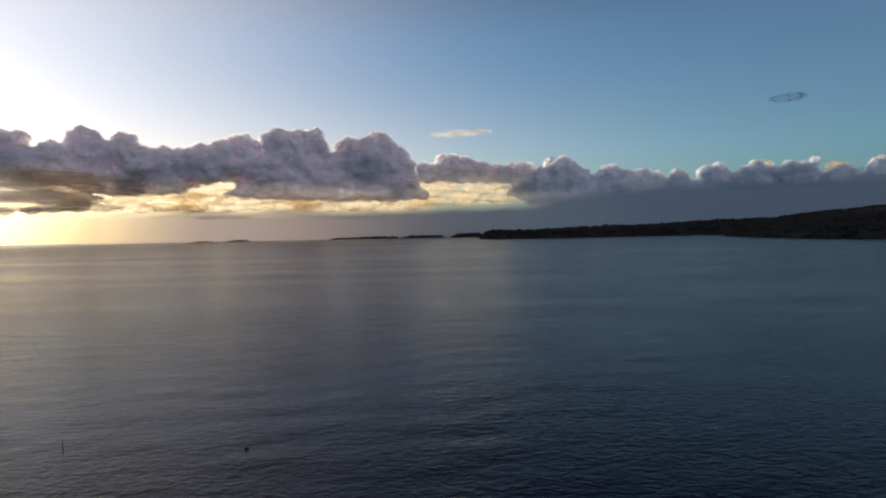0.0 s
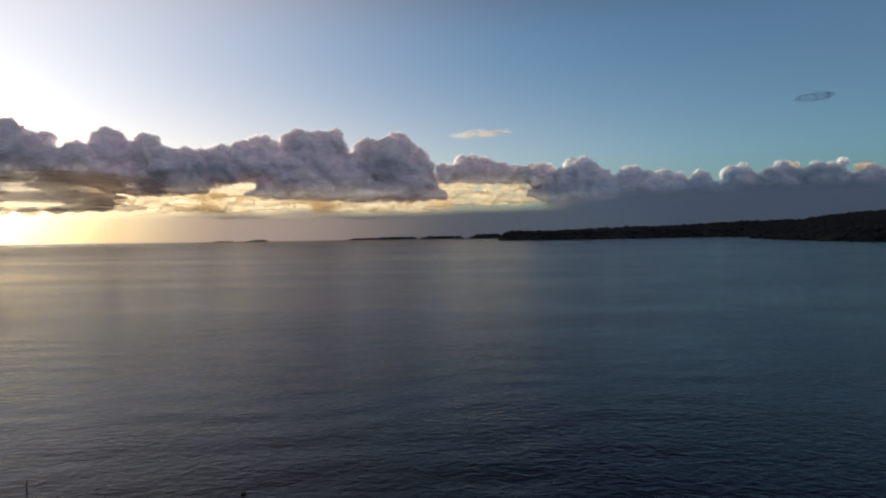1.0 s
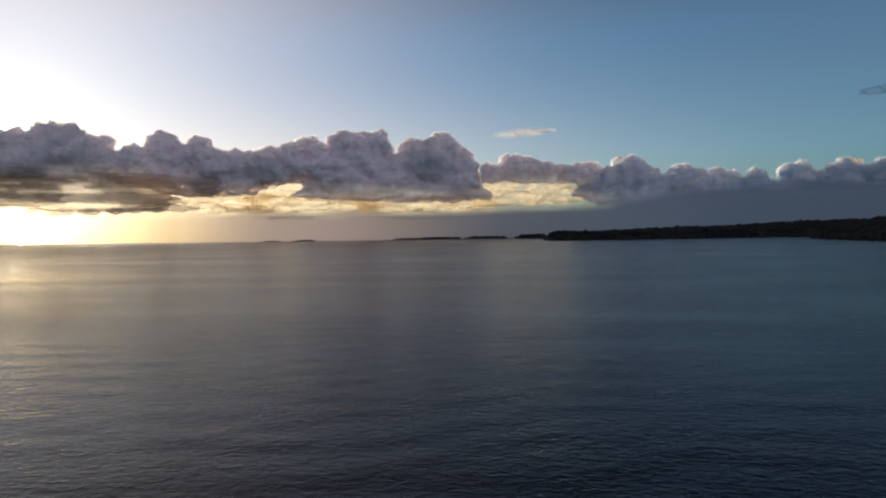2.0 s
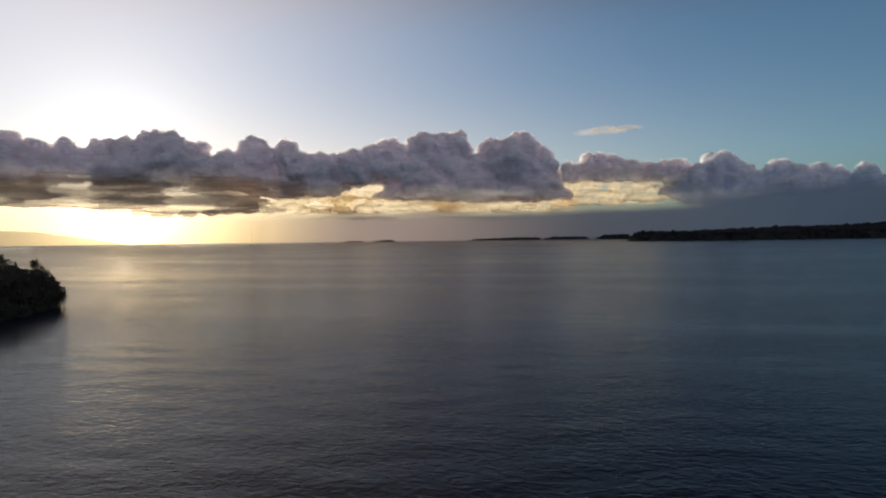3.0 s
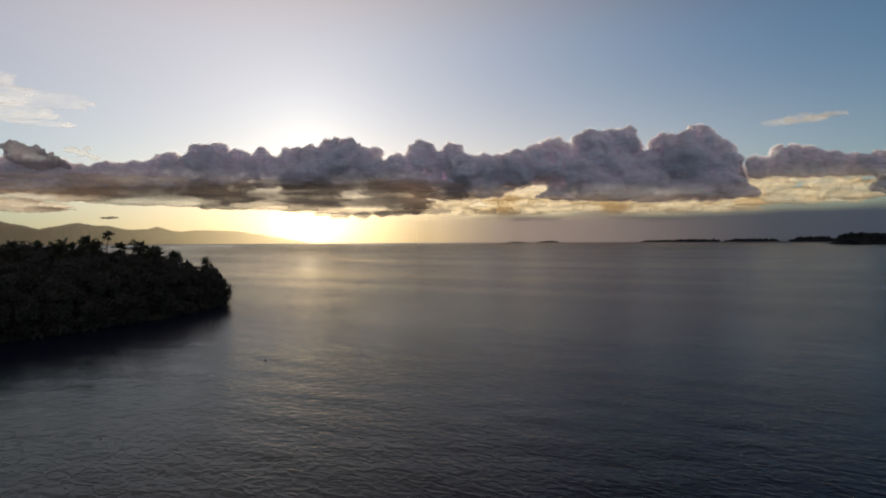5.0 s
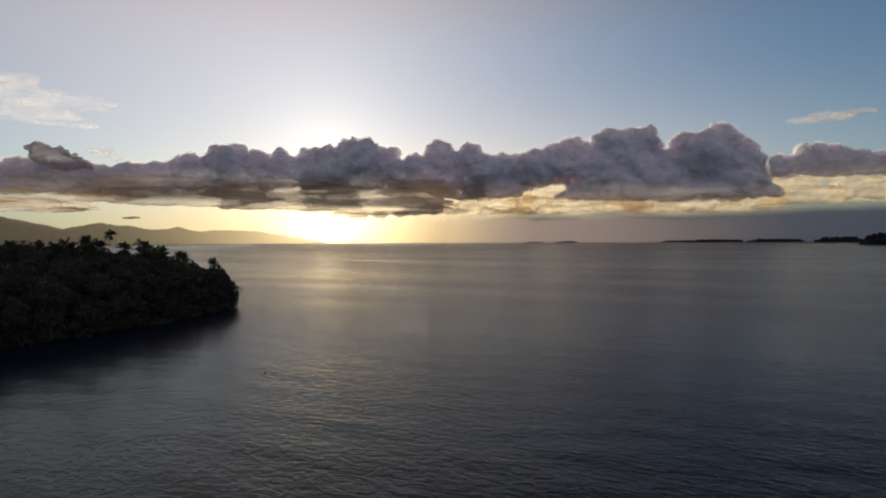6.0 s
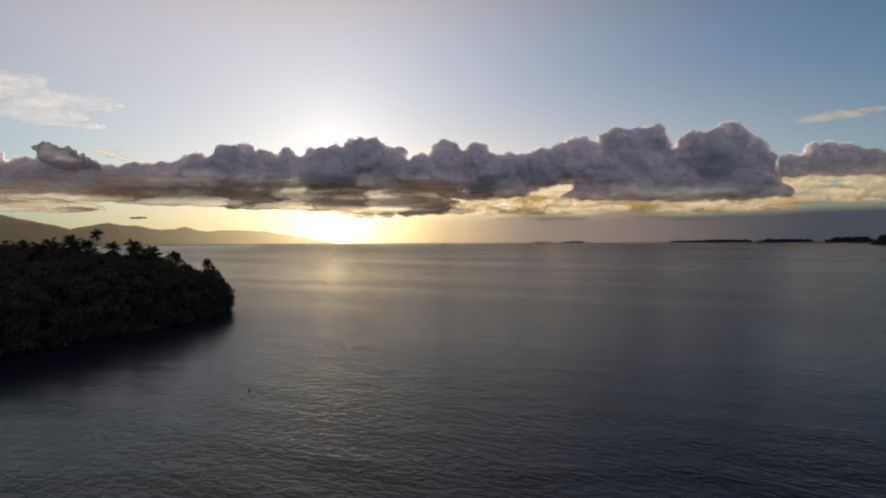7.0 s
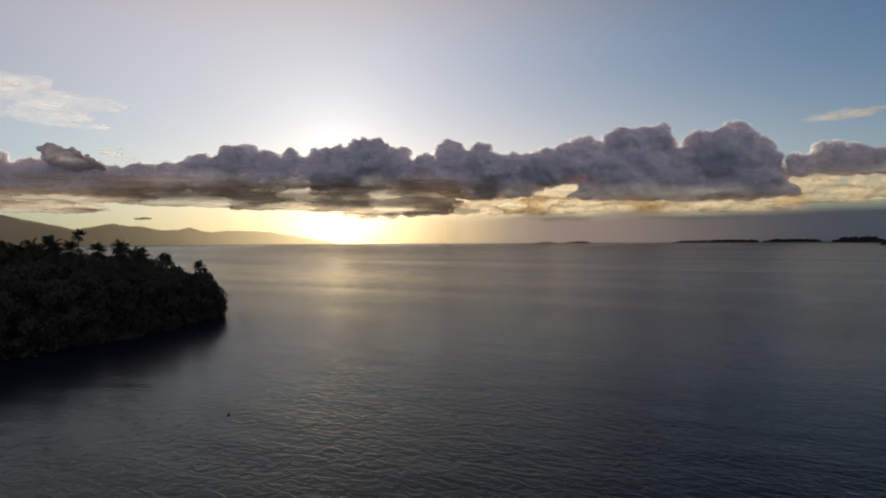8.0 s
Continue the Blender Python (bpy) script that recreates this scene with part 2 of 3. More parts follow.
SHELF = cloud_material("cloud_shelf", (0.95, 0.84, 0.73), 60.0, 0.50, 0.30, 0.80, thins=(320.0, 540.0))
HAZE = haze_material("painted_haze", (0.88, 0.74, 0.72), 148.0, 258.0, 0.0, 0.965)
SOIL = plain_material("forest_floor", (0.025, 0.03, 0.015), (0.06, 0.05, 0.03), 0.5, 0.9)
FAR_LAND = plain_material("far_forest_floor", (0.03, 0.034, 0.034), (0.05, 0.055, 0.05), 0.02, 0.9, gloss=0.05)
BARK = plain_material("bark", (0.07, 0.055, 0.04), (0.16, 0.13, 0.10), 3.0, 0.85)
LEAF = leaf_material("broad_leaf", (0.088, 0.082, 0.066), (0.112, 0.104, 0.082), 0.15)
PALM = leaf_material("palm_leaf", (0.060, 0.068, 0.036), (0.095, 0.095, 0.055), 0.3)
CANOPY = leaf_material("far_canopy", (0.042, 0.044, 0.048), (0.052, 0.056, 0.058), 0.03)
WOOD = plain_material("wet_wood", (0.03, 0.025, 0.02), (0.09, 0.07, 0.05), 9.0, 0.6)
FLOAT = plain_material("dark_float", (0.02, 0.02, 0.022), (0.05, 0.045, 0.04), 12.0, 0.5)


# ---------------------------------------------------------------- mesh helpers
def mesh_of(name, verts, faces, mat, smooth=False):
    """A mesh from numpy arrays of vertices and equal-sided faces."""
    verts, faces = np.asarray(verts, np.float32), np.asarray(faces, np.int32)
    k = faces.shape[1]
    me = bpy.data.meshes.new(name)
    me.vertices.add(len(verts))
    me.vertices.foreach_set("co", verts.ravel())
    me.loops.add(faces.size)
    me.loops.foreach_set("vertex_index", faces.ravel())
    me.polygons.add(len(faces))
    me.polygons.foreach_set("loop_start", np.arange(0, faces.size, k, dtype=np.int32))
    if smooth:
        me.polygons.foreach_set("use_smooth", np.ones(len(faces), bool))
    me.update(calc_edges=True)
    me.materials.append(mat)
    return me


def part(name, me, parent, label=""):
    ob = new(name, me)
    ob.parent = parent
    if label:
        ob["label"] = label
    return ob


def ball(level, seed, rough=0.18, freq=1.6):
    """Vertices and triangles of a lumpy unit ball."""
    bm = bmesh.new()
    bmesh.ops.create_icosphere(bm, subdivisions=level, radius=1.0)
    off = Vector((seed * 7.3, seed * 3.1, seed * 1.7))
    v = []
    for p in bm.verts:
        k = 1 + rough * (noise.fractal(p.co * freq + off, 0.9, 2.1, 4))
        v.append(p.co * k)
    f = [[w.index for w in g.verts] for g in bm.faces]
    bm.free()
    return np.array(v, np.float32), np.array(f, np.int32)


def gather(pieces):
    vs, fs, k = [], [], 0
    for v, f in pieces:
        vs.append(v)
        fs.append(f + k)
        k += len(v)
    return np.concatenate(vs), np.concatenate(fs)


RNG = np.random.default_rng(7)


def spun(v):
    a = RNG.uniform(0, 2 * np.pi)
    c, s = np.cos(a), np.sin(a)
    return v @ np.array([[c, -s, 0], [s, c, 0], [0, 0, 1]], np.float32).T


# ---------------------------------------------------------------- the sea
def make_sea():
    cx, cy = -20.0, 50.0
    rings = 6.0 * 1.0125 ** np.arange(0, 572)
    az = np.concatenate([np.arange(-48, 84, 0.32), np.arange(84, 312, 3.0)])
    a = np.radians(az)
    x = cx - np.outer(rings, np.sin(a))
    y = cy + np.outer(rings, np.cos(a))
    z = np.zeros_like(x)
    fade = np.clip(1.6 - rings * 0.0125 / 2.0, 0, 1)[:, None]
    r = np.random.default_rng(5)
    for _ in range(14):
        length, w, q = r.uniform(3.6, 13.0), radians(r.normal(8, 20)), r.uniform(0, 6.3)
        z += 0.0011 * length * np.sin(2 * np.pi / length * (-np.sin(w) * x + np.cos(w) * y) + q) * fade
    nr, na = x.shape
    v = np.stack([x, y, z], -1).reshape(-1, 3)
    v = np.concatenate([v, [[cx, cy, 0.0]]])
    i, j = np.meshgrid(np.arange(nr - 1), np.arange(na), indexing="ij")
    k = (j + 1) % na
    quads = np.stack([i * na + j, i * na + k, (i + 1) * na + k, (i + 1) * na + j], -1).reshape(-1, 4)
    hub = len(v) - 1
    j = np.arange(0, na)
    fill = np.stack([np.full(na, hub), (j + 1) % na, j], -1)
    me = mesh_of("sea", v, quads[:, ::-1], SEA, True)
    ob = new("water", me)
    tagged(ob, "dark blue rippled open sea reflecting the sunset sky", "sea", kind="structure")
    cap = new("water", mesh_of("sea_middle", v[np.concatenate([np.arange(na), [hub]])],
                               np.where(fill == hub, na, fill)[:, ::-1], SEA, True))
    tagged(cap, "dark blue rippled open sea reflecting the sunset sky", "sea", kind="structure")


make_sea()


# ---------------------------------------------------------------- land
def inside(poly, x, y):
    hit = np.zeros(x.shape, bool)
    for (x0, y0), (x1, y1) in zip(poly, poly[1:] + poly[:1]):
        if y0 != y1:
            hit ^= ((y0 > y) != (y1 > y)) & (x < (x1 - x0) * (y - y0) / (y1 - y0) + x0)
    return hit


def shore_distance(poly, x, y):
    """Metres from the shore, positive on land."""
    d = np.full(x.shape, 1e9)
    for (x0, y0), (x1, y1) in zip(poly, poly[1:] + poly[:1]):
        dx, dy = x1 - x0, y1 - y0
        t = np.clip(((x - x0) * dx + (y - y0) * dy) / (dx * dx + dy * dy), 0, 1)
        d = np.minimum(d, np.hypot(x - x0 - t * dx, y - y0 - t * dy))
    return np.where(inside(poly, x, y), d, -d)


def rumple(x, y, size, seed):
    """A cheap smooth unevenness between about -1 and 1."""
    r = np.random.default_rng(seed)
    z = np.zeros(np.shape(x))
    for k in range(9):
        a, q = r.uniform(0, 2 * np.pi), r.uniform(0, 6.3)
        s = size * 0.5 ** (k / 3)
        z += 0.55 ** (k / 3) * np.sin((np.cos(a) * x + np.sin(a) * y) * 6.28 / s + q)
    return z / 3.5


def land(name, poly, rise, step, mat, label, category="headland"):
    """A piece of coast inside the outline poly; rise(x, y, d) is its height d metres from the shore."""
    p = np.array(poly)
    lo, hi = p.min(0) - 2 * step, p.max(0) + 2 * step
    gx, gy = np.arange(lo[0], hi[0], step), np.arange(lo[1], hi[1], step)
    x, y = np.meshgrid(gx, gy, indexing="ij")
    d = shore_distance(poly, x, y)
    d = d + step * 0.8 * rumple(x, y, step * 9, 3)
    z = np.where(d > 0, rise(x, y, d), np.maximum(d * 0.8, -3.0))
    nx, ny = x.shape
    i, j = np.meshgrid(np.arange(nx - 1), np.arange(ny - 1), indexing="ij")
    quads = np.stack([i * ny + j, (i + 1) * ny + j, (i + 1) * ny + j + 1, i * ny + j + 1], -1).reshape(-1, 4)
    zf = z.ravel()
    quads = quads[zf[quads].max(1) > -2.5]
    used, back = np.unique(quads, return_inverse=True)
    v = np.stack([x.ravel(), y.ravel(), zf], -1)[used]
    ob = new(name, mesh_of(name, v, back.reshape(-1, 4), mat, True))
    return tagged(ob, label, category, kind="structure")


BALLS = [ball(1, k, 0.35, 1.6) for k in range(6)]


def forest(name, poly, rise, count, size, seed, label, parent=None, low=0.0):
    """The closed crowns of a distant forest, too many to count."""
    r = np.random.default_rng(seed)
    p = np.array(poly)
    lo, hi = p.min(0), p.max(0)
    pieces = []
    xs, ys = r.uniform(lo[0], hi[0], count * 5), r.uniform(lo[1], hi[1], count * 5)
    d = shore_distance(poly, xs, ys)
    keep = np.nonzero((d > low) & (d < 260))[0][:count]
    for i in keep:
        s = size * r.choice((0.55, 0.7, 0.85, 1.0, 1.35)) * r.uniform(0.85, 1.15)
        v, f = BALLS[r.integers(6)]
        v = spun(v) * np.array([s, s, s * r.uniform(0.7, 1.2)], np.float32)
        z = rise(xs[i], ys[i], d[i])
        pieces.append((v + np.array([xs[i], ys[i], z + s * 0.2], np.float32), f))
    v, f = gather(pieces)
    ob = new(name, mesh_of(name, v, f, CANOPY, True))
    return tagged(ob, label, "forest", kind="stuff")


def ridge(x, y, d):
    return np.minimum(d * 0.95, 27 + 5 * rumple(x, y, 420, 25)) + np.clip((x - 420) / 900, 0, 1.2) * np.clip(d / 140, 0, 1) * 30 \
        + (4 * rumple(x, y, 260, 5) + 4 * rumple(x, y, 90, 15)) * np.clip(d / 30, 0, 1)


LONG = [(156, 2530), (185, 2470), (330, 2430), (520, 2400), (720, 2470), (890, 2560), (1200, 2640), (1700, 2500),
        (2300, 2300), (2300, 2900), (1200, 2960), (600, 2800), (300, 2720), (170, 2620)]
land("ground", LONG, ridge, 18, FAR_LAND, "low dark forested headland across the bay")
forest("forest", LONG, ridge, 6500, 7.5, 21, "dark backlit forest covering the long low headland")


def hill(x, y, d):
    return np.minimum(d * 0.40, 16) + 26 * np.clip(d / 160, 0, 1) + np.clip((x - 880) / 420, 0, 1.3) * 34 \
        + 3 * rumple(x, y, 140, 9)


NEAR_RIGHT = [(915, 1930), (840, 1620), (795, 1400), (790, 1230), (850, 1120), (1000, 1020), (1300, 900),
              (1800, 850), (2000, 1900), (1500, 2150), (1150, 2100), (1000, 2000)]
land("ground", NEAR_RIGHT, hill, 14, FAR_LAND, "dark forested hill sloping down to the bay")
forest("forest", NEAR_RIGHT, hill, 9000, 5.0, 22, "dark backlit forest covering the hill by the bay")


# far islets along the horizon
def islet(az, dist, long, deep, high, seed, count, size):
    c = aim(az, 0) * dist
    side = Vector((c.y, -c.x, 0)).normalized()
    out = c.normalized()
    poly = []
    for k in range(14):
        a = 2 * math.pi * k / 14
        u = 0.5 * long * math.cos(a) * (1 + 0.12 * math.sin(3 * a + seed))
        w = 0.5 * deep * math.sin(a)
        q = c + side * u + out * w
        poly.append((q.x, q.y))

    def rise(x, y, d):
        return np.minimum(d * 0.5, high) + 0.12 * high * rumple(x, y, long * 0.4, seed)
    land("ground", poly, rise, max(6, deep / 14), FAR_LAND, "small low wooded islet near the horizon", "islet")
    forest("forest", poly, rise, count, size, seed, "dark trees covering a far small islet")


islet(21.9, 4370, 128, 60, 2, 31, 70, 4)
islet(19.5, 4370, 90, 50, 2, 32, 60, 4)
islet(18.9, 4370, 110, 50, 5, 33, 60, 5)
islet(9.0, 4370, 280, 90, 6, 34, 160, 5)
islet(6.2, 4370, 300, 110, 9, 35, 200, 6)
islet(1.7, 4370, 320, 110, 11, 36, 200, 6)
islet(-2.6, 4030, 240, 120, 20, 37, 220, 8)


def mountains(spots, dist, clear, seed, label):
    """A range behind the sea with haze painted in; spots are (azimuth, height); clear: how far the glow shows through,
    far from and near the sun.
    """
    m, n, out = material("haze_painted_mountain")
    at = n.add("ShaderNodeTexCoord").outputs["Object"]
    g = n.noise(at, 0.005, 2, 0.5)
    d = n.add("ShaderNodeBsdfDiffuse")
    # distance haze put into a pale brown, more see-through near the sun
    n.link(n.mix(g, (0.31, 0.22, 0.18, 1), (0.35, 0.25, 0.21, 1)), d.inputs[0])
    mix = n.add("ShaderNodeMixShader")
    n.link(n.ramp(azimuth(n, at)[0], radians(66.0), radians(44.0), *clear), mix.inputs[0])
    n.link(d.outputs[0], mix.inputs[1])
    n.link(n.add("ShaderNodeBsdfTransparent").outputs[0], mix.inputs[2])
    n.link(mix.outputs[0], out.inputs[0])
    az = np.arange(spots[0][0], spots[-1][0], -0.12)
    top = np.interp(-az, [-s[0] for s in spots], [s[1] for s in spots])
    top = top + (2 * rumple(az * 80, az * 0, 150, seed) + 3 * rumple(az * 80, az * 0, 45, seed + 1)) * np.clip(top / 60, 0, 1)
    v, across = [], (-150, -100, -50, 0, 30, 60)
    for k, off in enumerate(across):
        share = (0.0, 0.38, 0.74, 1.0, 0.6, 0.0)[k]
        r = dist + off + (0 if k in (0, 5) else 1) * 12 * rumple(az * 80, az * 0 + off, 300, 6 + k)
        z = top * share * (1 + 0.10 * rumple(az * 80, az * 0 + off, 90, 16 + k) * (share < 1)) - (2 if share == 0 else 0)
        v.append(np.stack([-np.sin(np.radians(az)) * r, np.cos(np.radians(az)) * r, z], -1))
    na = len(az)
    v = np.concatenate(v)
    i, j = np.meshgrid(np.arange(len(across) - 1), np.arange(na - 1), indexing="ij")
    q = np.stack([i * na + j, i * na + j + 1, (i + 1) * na + j + 1, (i + 1) * na + j], -1).reshape(-1, 4)
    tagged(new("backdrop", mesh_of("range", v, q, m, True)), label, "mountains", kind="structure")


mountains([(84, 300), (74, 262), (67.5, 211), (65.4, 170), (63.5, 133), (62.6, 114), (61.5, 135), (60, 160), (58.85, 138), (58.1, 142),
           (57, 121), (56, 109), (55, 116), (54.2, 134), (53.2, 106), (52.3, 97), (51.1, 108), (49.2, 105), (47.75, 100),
           (45.8, 74), (42.75, 29), (41, 0)], 4900, (0.34, 0.74), 4, "brown mountain range across the sea, haze and sun glow painted in")


# ---------------------------------------------------------------- clouds
PUFFS = [ball(3, 40 + k, 0.30, 1.5) for k in range(5)]
BUDS = [ball(2, 60 + k, 0.30, 1.4) for k in range(5)]
LUMPY = bpy.data.textures.new("lumpy", "CLOUDS")
LUMPY.noise_scale, LUMPY.noise_depth, LUMPY.noise_basis = 85.0, 2, "ORIGINAL_PERLIN"
FLUFF = bpy.data.textures.new("fluff", "CLOUDS")
FLUFF.noise_scale, FLUFF.noise_depth = 30.0, 1
PILES = bpy.data.textures.new("piles", "CLOUDS")
PILES.noise_scale, PILES.noise_depth, PILES.noise_type = 130.0, 0, "HARD_NOISE"
CURLS = bpy.data.textures.new("curls", "CLOUDS")
CURLS.noise_scale, CURLS.noise_depth, CURLS.noise_type = 56.0, 0, "HARD_NOISE"


def skin(ob, voxel, grow, *billows):
    """One continuous billowing skin over a heap of puffs; billows are (texture, metres)."""
    k = ob.modifiers.new("skin", "REMESH")
    k.mode, k.voxel_size, k.use_smooth_shade = "VOXEL", voxel, True
    k = ob.modifiers.new("melt", "SMOOTH")
    k.factor, k.iterations = 0.5, 7
    if grow:
        k = ob.modifiers.new("grow", "DISPLACE")
        k.strength, k.mid_level = grow, 0.0
    for tex, strength in billows:
        k = ob.modifiers.new("billow", "DISPLACE")
        k.texture, k.strength, k.mid_level, k.texture_coords = tex, strength, 0.45, "LOCAL"


def at_cloud(az, z, dist):
    a = radians(az)
    return np.array([-math.sin(a) * dist, math.cos(a) * dist, z], np.float32)


def heap(lumps, base, dist, seed, buds=14):
    """Puffs with buds on them; lumps are (azimuth, height, radius, stretch), cut level at their base."""
    r = np.random.default_rng(seed)
    pieces = []
    for az, z, rad, wide in lumps:
        c = at_cloud(az, z, dist + r.uniform(-60, 60))
        out = at_cloud(az, 0, 1.0)
        side = np.array([out[1], -out[0], 0])
        a = radians(az)
        turn = np.array([[math.cos(a), -math.sin(a), 0], [math.sin(a), math.cos(a), 0], [0, 0, 1]], np.float32)
        v, f = PUFFS[r.integers(5)]
        shape = np.array([wide, 0.9, 1.0 / max(1.0, wide * 0.8)], np.float32) * rad * 0.84
        pieces.append(((spun(v) * shape) @ turn.T + c, f))
        if wide > 1.2:
            continue
        for _ in range(buds):
            a, e = r.uniform(-1.5, 1.5), r.uniform(-0.2, 1.45)
            d = (side * math.sin(a) - out * math.cos(a) * 0.7) * math.cos(e)
            d[2] = math.sin(e)
            s = rad * r.uniform(0.14, 0.38)
            v, f = BUDS[r.integers(5)]
            pieces.append((spun(v) * s + (c + d * (rad * 0.93 - s * 0.55)), f))
    v, f = gather(pieces)
    az = np.degrees(np.arctan2(-v[:, 0], v[:, 1]))
    floor = np.interp(-az, [-b[0] for b in base], [b[1] for b in base]) + 14 * rumple(v[:, 0], v[:, 1], 320, seed)
    v[:, 2] = np.where(v[:, 2] < floor, floor - 0.14 * (floor - v[:, 2]), v[:, 2])
    return v.astype(np.float32), f


def cloud(label, lumps, base, dist, seed, fill=True, holes=(), group="cloud bank", buds=14, tone=(0.85, 0.79, 0.85)):
    r = np.random.default_rng(seed + 100)
    all_lumps = [(*k, 1.0) for k in lumps]
    if fill:
        for az, z, rad in lumps:
            low = np.interp(-az, [-b[0] for b in base], [b[1] for b in base])
            for share in (0.0, 0.2, 0.45, 0.7):
                a = az + r.uniform(-1.2, 1.2)
                h = low + (z - low) * share
                if any(a0 < a < a1 and h0 < h < h1 for a0, a1, h0, h1 in holes):
                    continue
                all_lumps.append((a, h, rad * r.uniform(0.7, 0.95), 1.7 - share * 0.4))
    v, f = heap(all_lumps, base, dist, seed, buds)
    me = mesh_of("cloud", v, f, core_material(base, tone))
    top = tagged(new("cumulus_cloud", None), label, "cloud", group)
    core = part("core", me, top)
    skin(core, 9.0, 0.0, (PILES, 34.0), (CURLS, 6.0))
    for voxel, grow in ((10.0, 9.0),):
        veil_me = me.copy()
        veil_me.materials.clear()
        veil_me.materials.append(VEIL)
        skin(part("veil", veil_me, top, "thin bright fringe of the cloud"), voxel, grow, (PILES, 34.0), (CURLS, 8.0))
    return top


DARK = "grey billowing cumulus cloud with bright rim over the sea"
cloud(DARK, [(69.1, 385, 180), (66.7, 395, 145), (62.7, 392, 155), (59.9, 405, 145), (57.0, 430, 158), (68.0, 440, 150), (65.4, 435, 150), (63.8, 430, 150), (61.3, 430, 145), (58.6, 440, 145),
             (55.2, 455, 150), (53.3, 470, 185),
             (50.6, 515, 185), (49.0, 530, 185), (47.0, 518, 180), (45.0, 535, 165), (43.2, 550, 160), (42.0, 575, 160)],
      [(75, 330), (60, 350), (54.7, 400), (47.1, 420), (41, 430)], 4600, 1, buds=6)
cloud(DARK, [(41.0, 560, 160), (40.0, 575, 190), (38.9, 608, 205), (37.6, 590, 190), (36.3, 580, 180), (33.3, 545, 145), (30.9, 620, 170), (27.9, 600, 165)],
      [(42, 430), (36.3, 425), (33, 410), (30.3, 350), (25, 348)], 4640, 2, buds=8)
cloud(DARK, [(26.6, 535, 140), (25.0, 530, 150), (23.3, 545, 140), (21.8, 552, 152), (20.1, 575, 140), (18.5, 615, 155), (16.2, 560, 150), (14.9, 640, 195), (13.4, 640, 185), (12.3, 690, 145),
             (12.0, 520, 190), (10.0, 490, 170), (8.3, 645, 150), (6.6, 600, 198), (4.6, 510, 180), (3.2, 385, 90)],
      [(28, 350), (22.9, 348), (17.6, 326), (1.9, 292)], 4560, 3, holes=[(18.8, 24.0, 330, 485)])
cloud(DARK, [(3.2, 465, 110), (1.3, 485, 105), (-0.5, 505, 135), (-2.4, 480, 140), (-3.9, 462, 125), (-5.2, 455, 115), (-6.6, 440, 120), (-7.8, 430, 135)],
      [(5, 415), (-3, 420), (-6, 420), (-8.5, 330), (-10, 250)], 4620, 4, fill=False)
cloud(DARK, [(-8.6, 330, 120), (-9.5, 360, 160), (-11.1, 400, 200), (-13.1, 335, 170), (-15.7, 365, 150), (-17.5, 310, 165), (-19.2, 355, 125)],
      [(-6.5, 330), (-8, 265), (-10, 235), (-14, 190), (-18, 120), (-22, 60)], 4600, 5, buds=10, tone=(0.72, 0.76, 0.86))
cloud(DARK, [(-17.8, 190, 120), (-18.8, 250, 120), (-19.4, 300, 140), (-21.6, 330, 130), (-24.6, 345, 135), (-27.8, 345, 150), (-31.1, 322, 170), (-33.8, 280, 150), (-36.4, 285, 155),
             (-39.5, 300, 170), (-43.5, 310, 180), (-48, 330, 190)],
      [(-17, 75), (-30, 45), (-50, 30)], 4610, 6, buds=8, tone=(0.60, 0.70, 0.82))

def thin(label, lumps, dist, seed, mat, lump, fluff, voxel=14.0, stretch=3.0, flat=0.4, fringe=()):
    """Drawn-out thin cloud: lumps are (azimuth, height, half thickness); fringe: the fainter coats round it, in metres."""
    r = np.random.default_rng(seed)
    pieces = []
    for az, z, rad in lumps:
        a = radians(az)
        turn = np.array([[math.cos(a), -math.sin(a), 0], [math.sin(a), math.cos(a), 0], [0, 0, 1]], np.float32)
        v, f = PUFFS[r.integers(5)]
        pieces.append(((v * np.array([rad * stretch, rad * 1.2, rad * flat * 2], np.float32)) @ turn.T
                       + at_cloud(az, z, dist + r.uniform(-60, 60)), f))
    v, f = gather(pieces)
    if not fringe:
        ob = new("thin_cloud", mesh_of("thin_cloud", v, f, mat))
        skin(ob, voxel, 0.0, (LUMPY, lump), (FLUFF, fluff))
        return tagged(ob, label, "cloud", "thin clouds", "stuff" if len(lumps) > 1 else "")
    top = tagged(new("thin_cloud", None), label, "cloud", "thin clouds")
    core = part("core", mesh_of("core", v, f, mat), top)
    skin(core, voxel, 0.0, (LUMPY, lump), (FLUFF, fluff))
    for grow in fringe:
        veil = part("veil", mesh_of("veil", v, f, FRINGE), top, "faint soft fringe of the cloud")
        skin(veil, voxel, grow, (LUMPY, lump * 1.1), (FLUFF, fluff * 1.4))
    return top


# low golden cloud under and behind the bank
r = np.random.default_rng(77)
for a0, a1, z0, z1, count, size in ((34, 22, 226, 350, 120, 17), (24, 12, 220, 345, 150, 18), (14, 1, 212, 320, 160, 17),
                                    (24, 18.6, 340, 465, 26, 28), (2.5, -7.4, 262, 440, 105, 28)):
    thin("thin golden backlit cloud low over the sea",
         [(r.uniform(a1, a0), r.uniform(z0, z1), size * r.uniform(0.5, 1.2)) for _ in range(count)],
         4780, int(a0 * 3 + 200), GOLD, 30.0, 16.0, 9.0, stretch=4.5, flat=0.35)
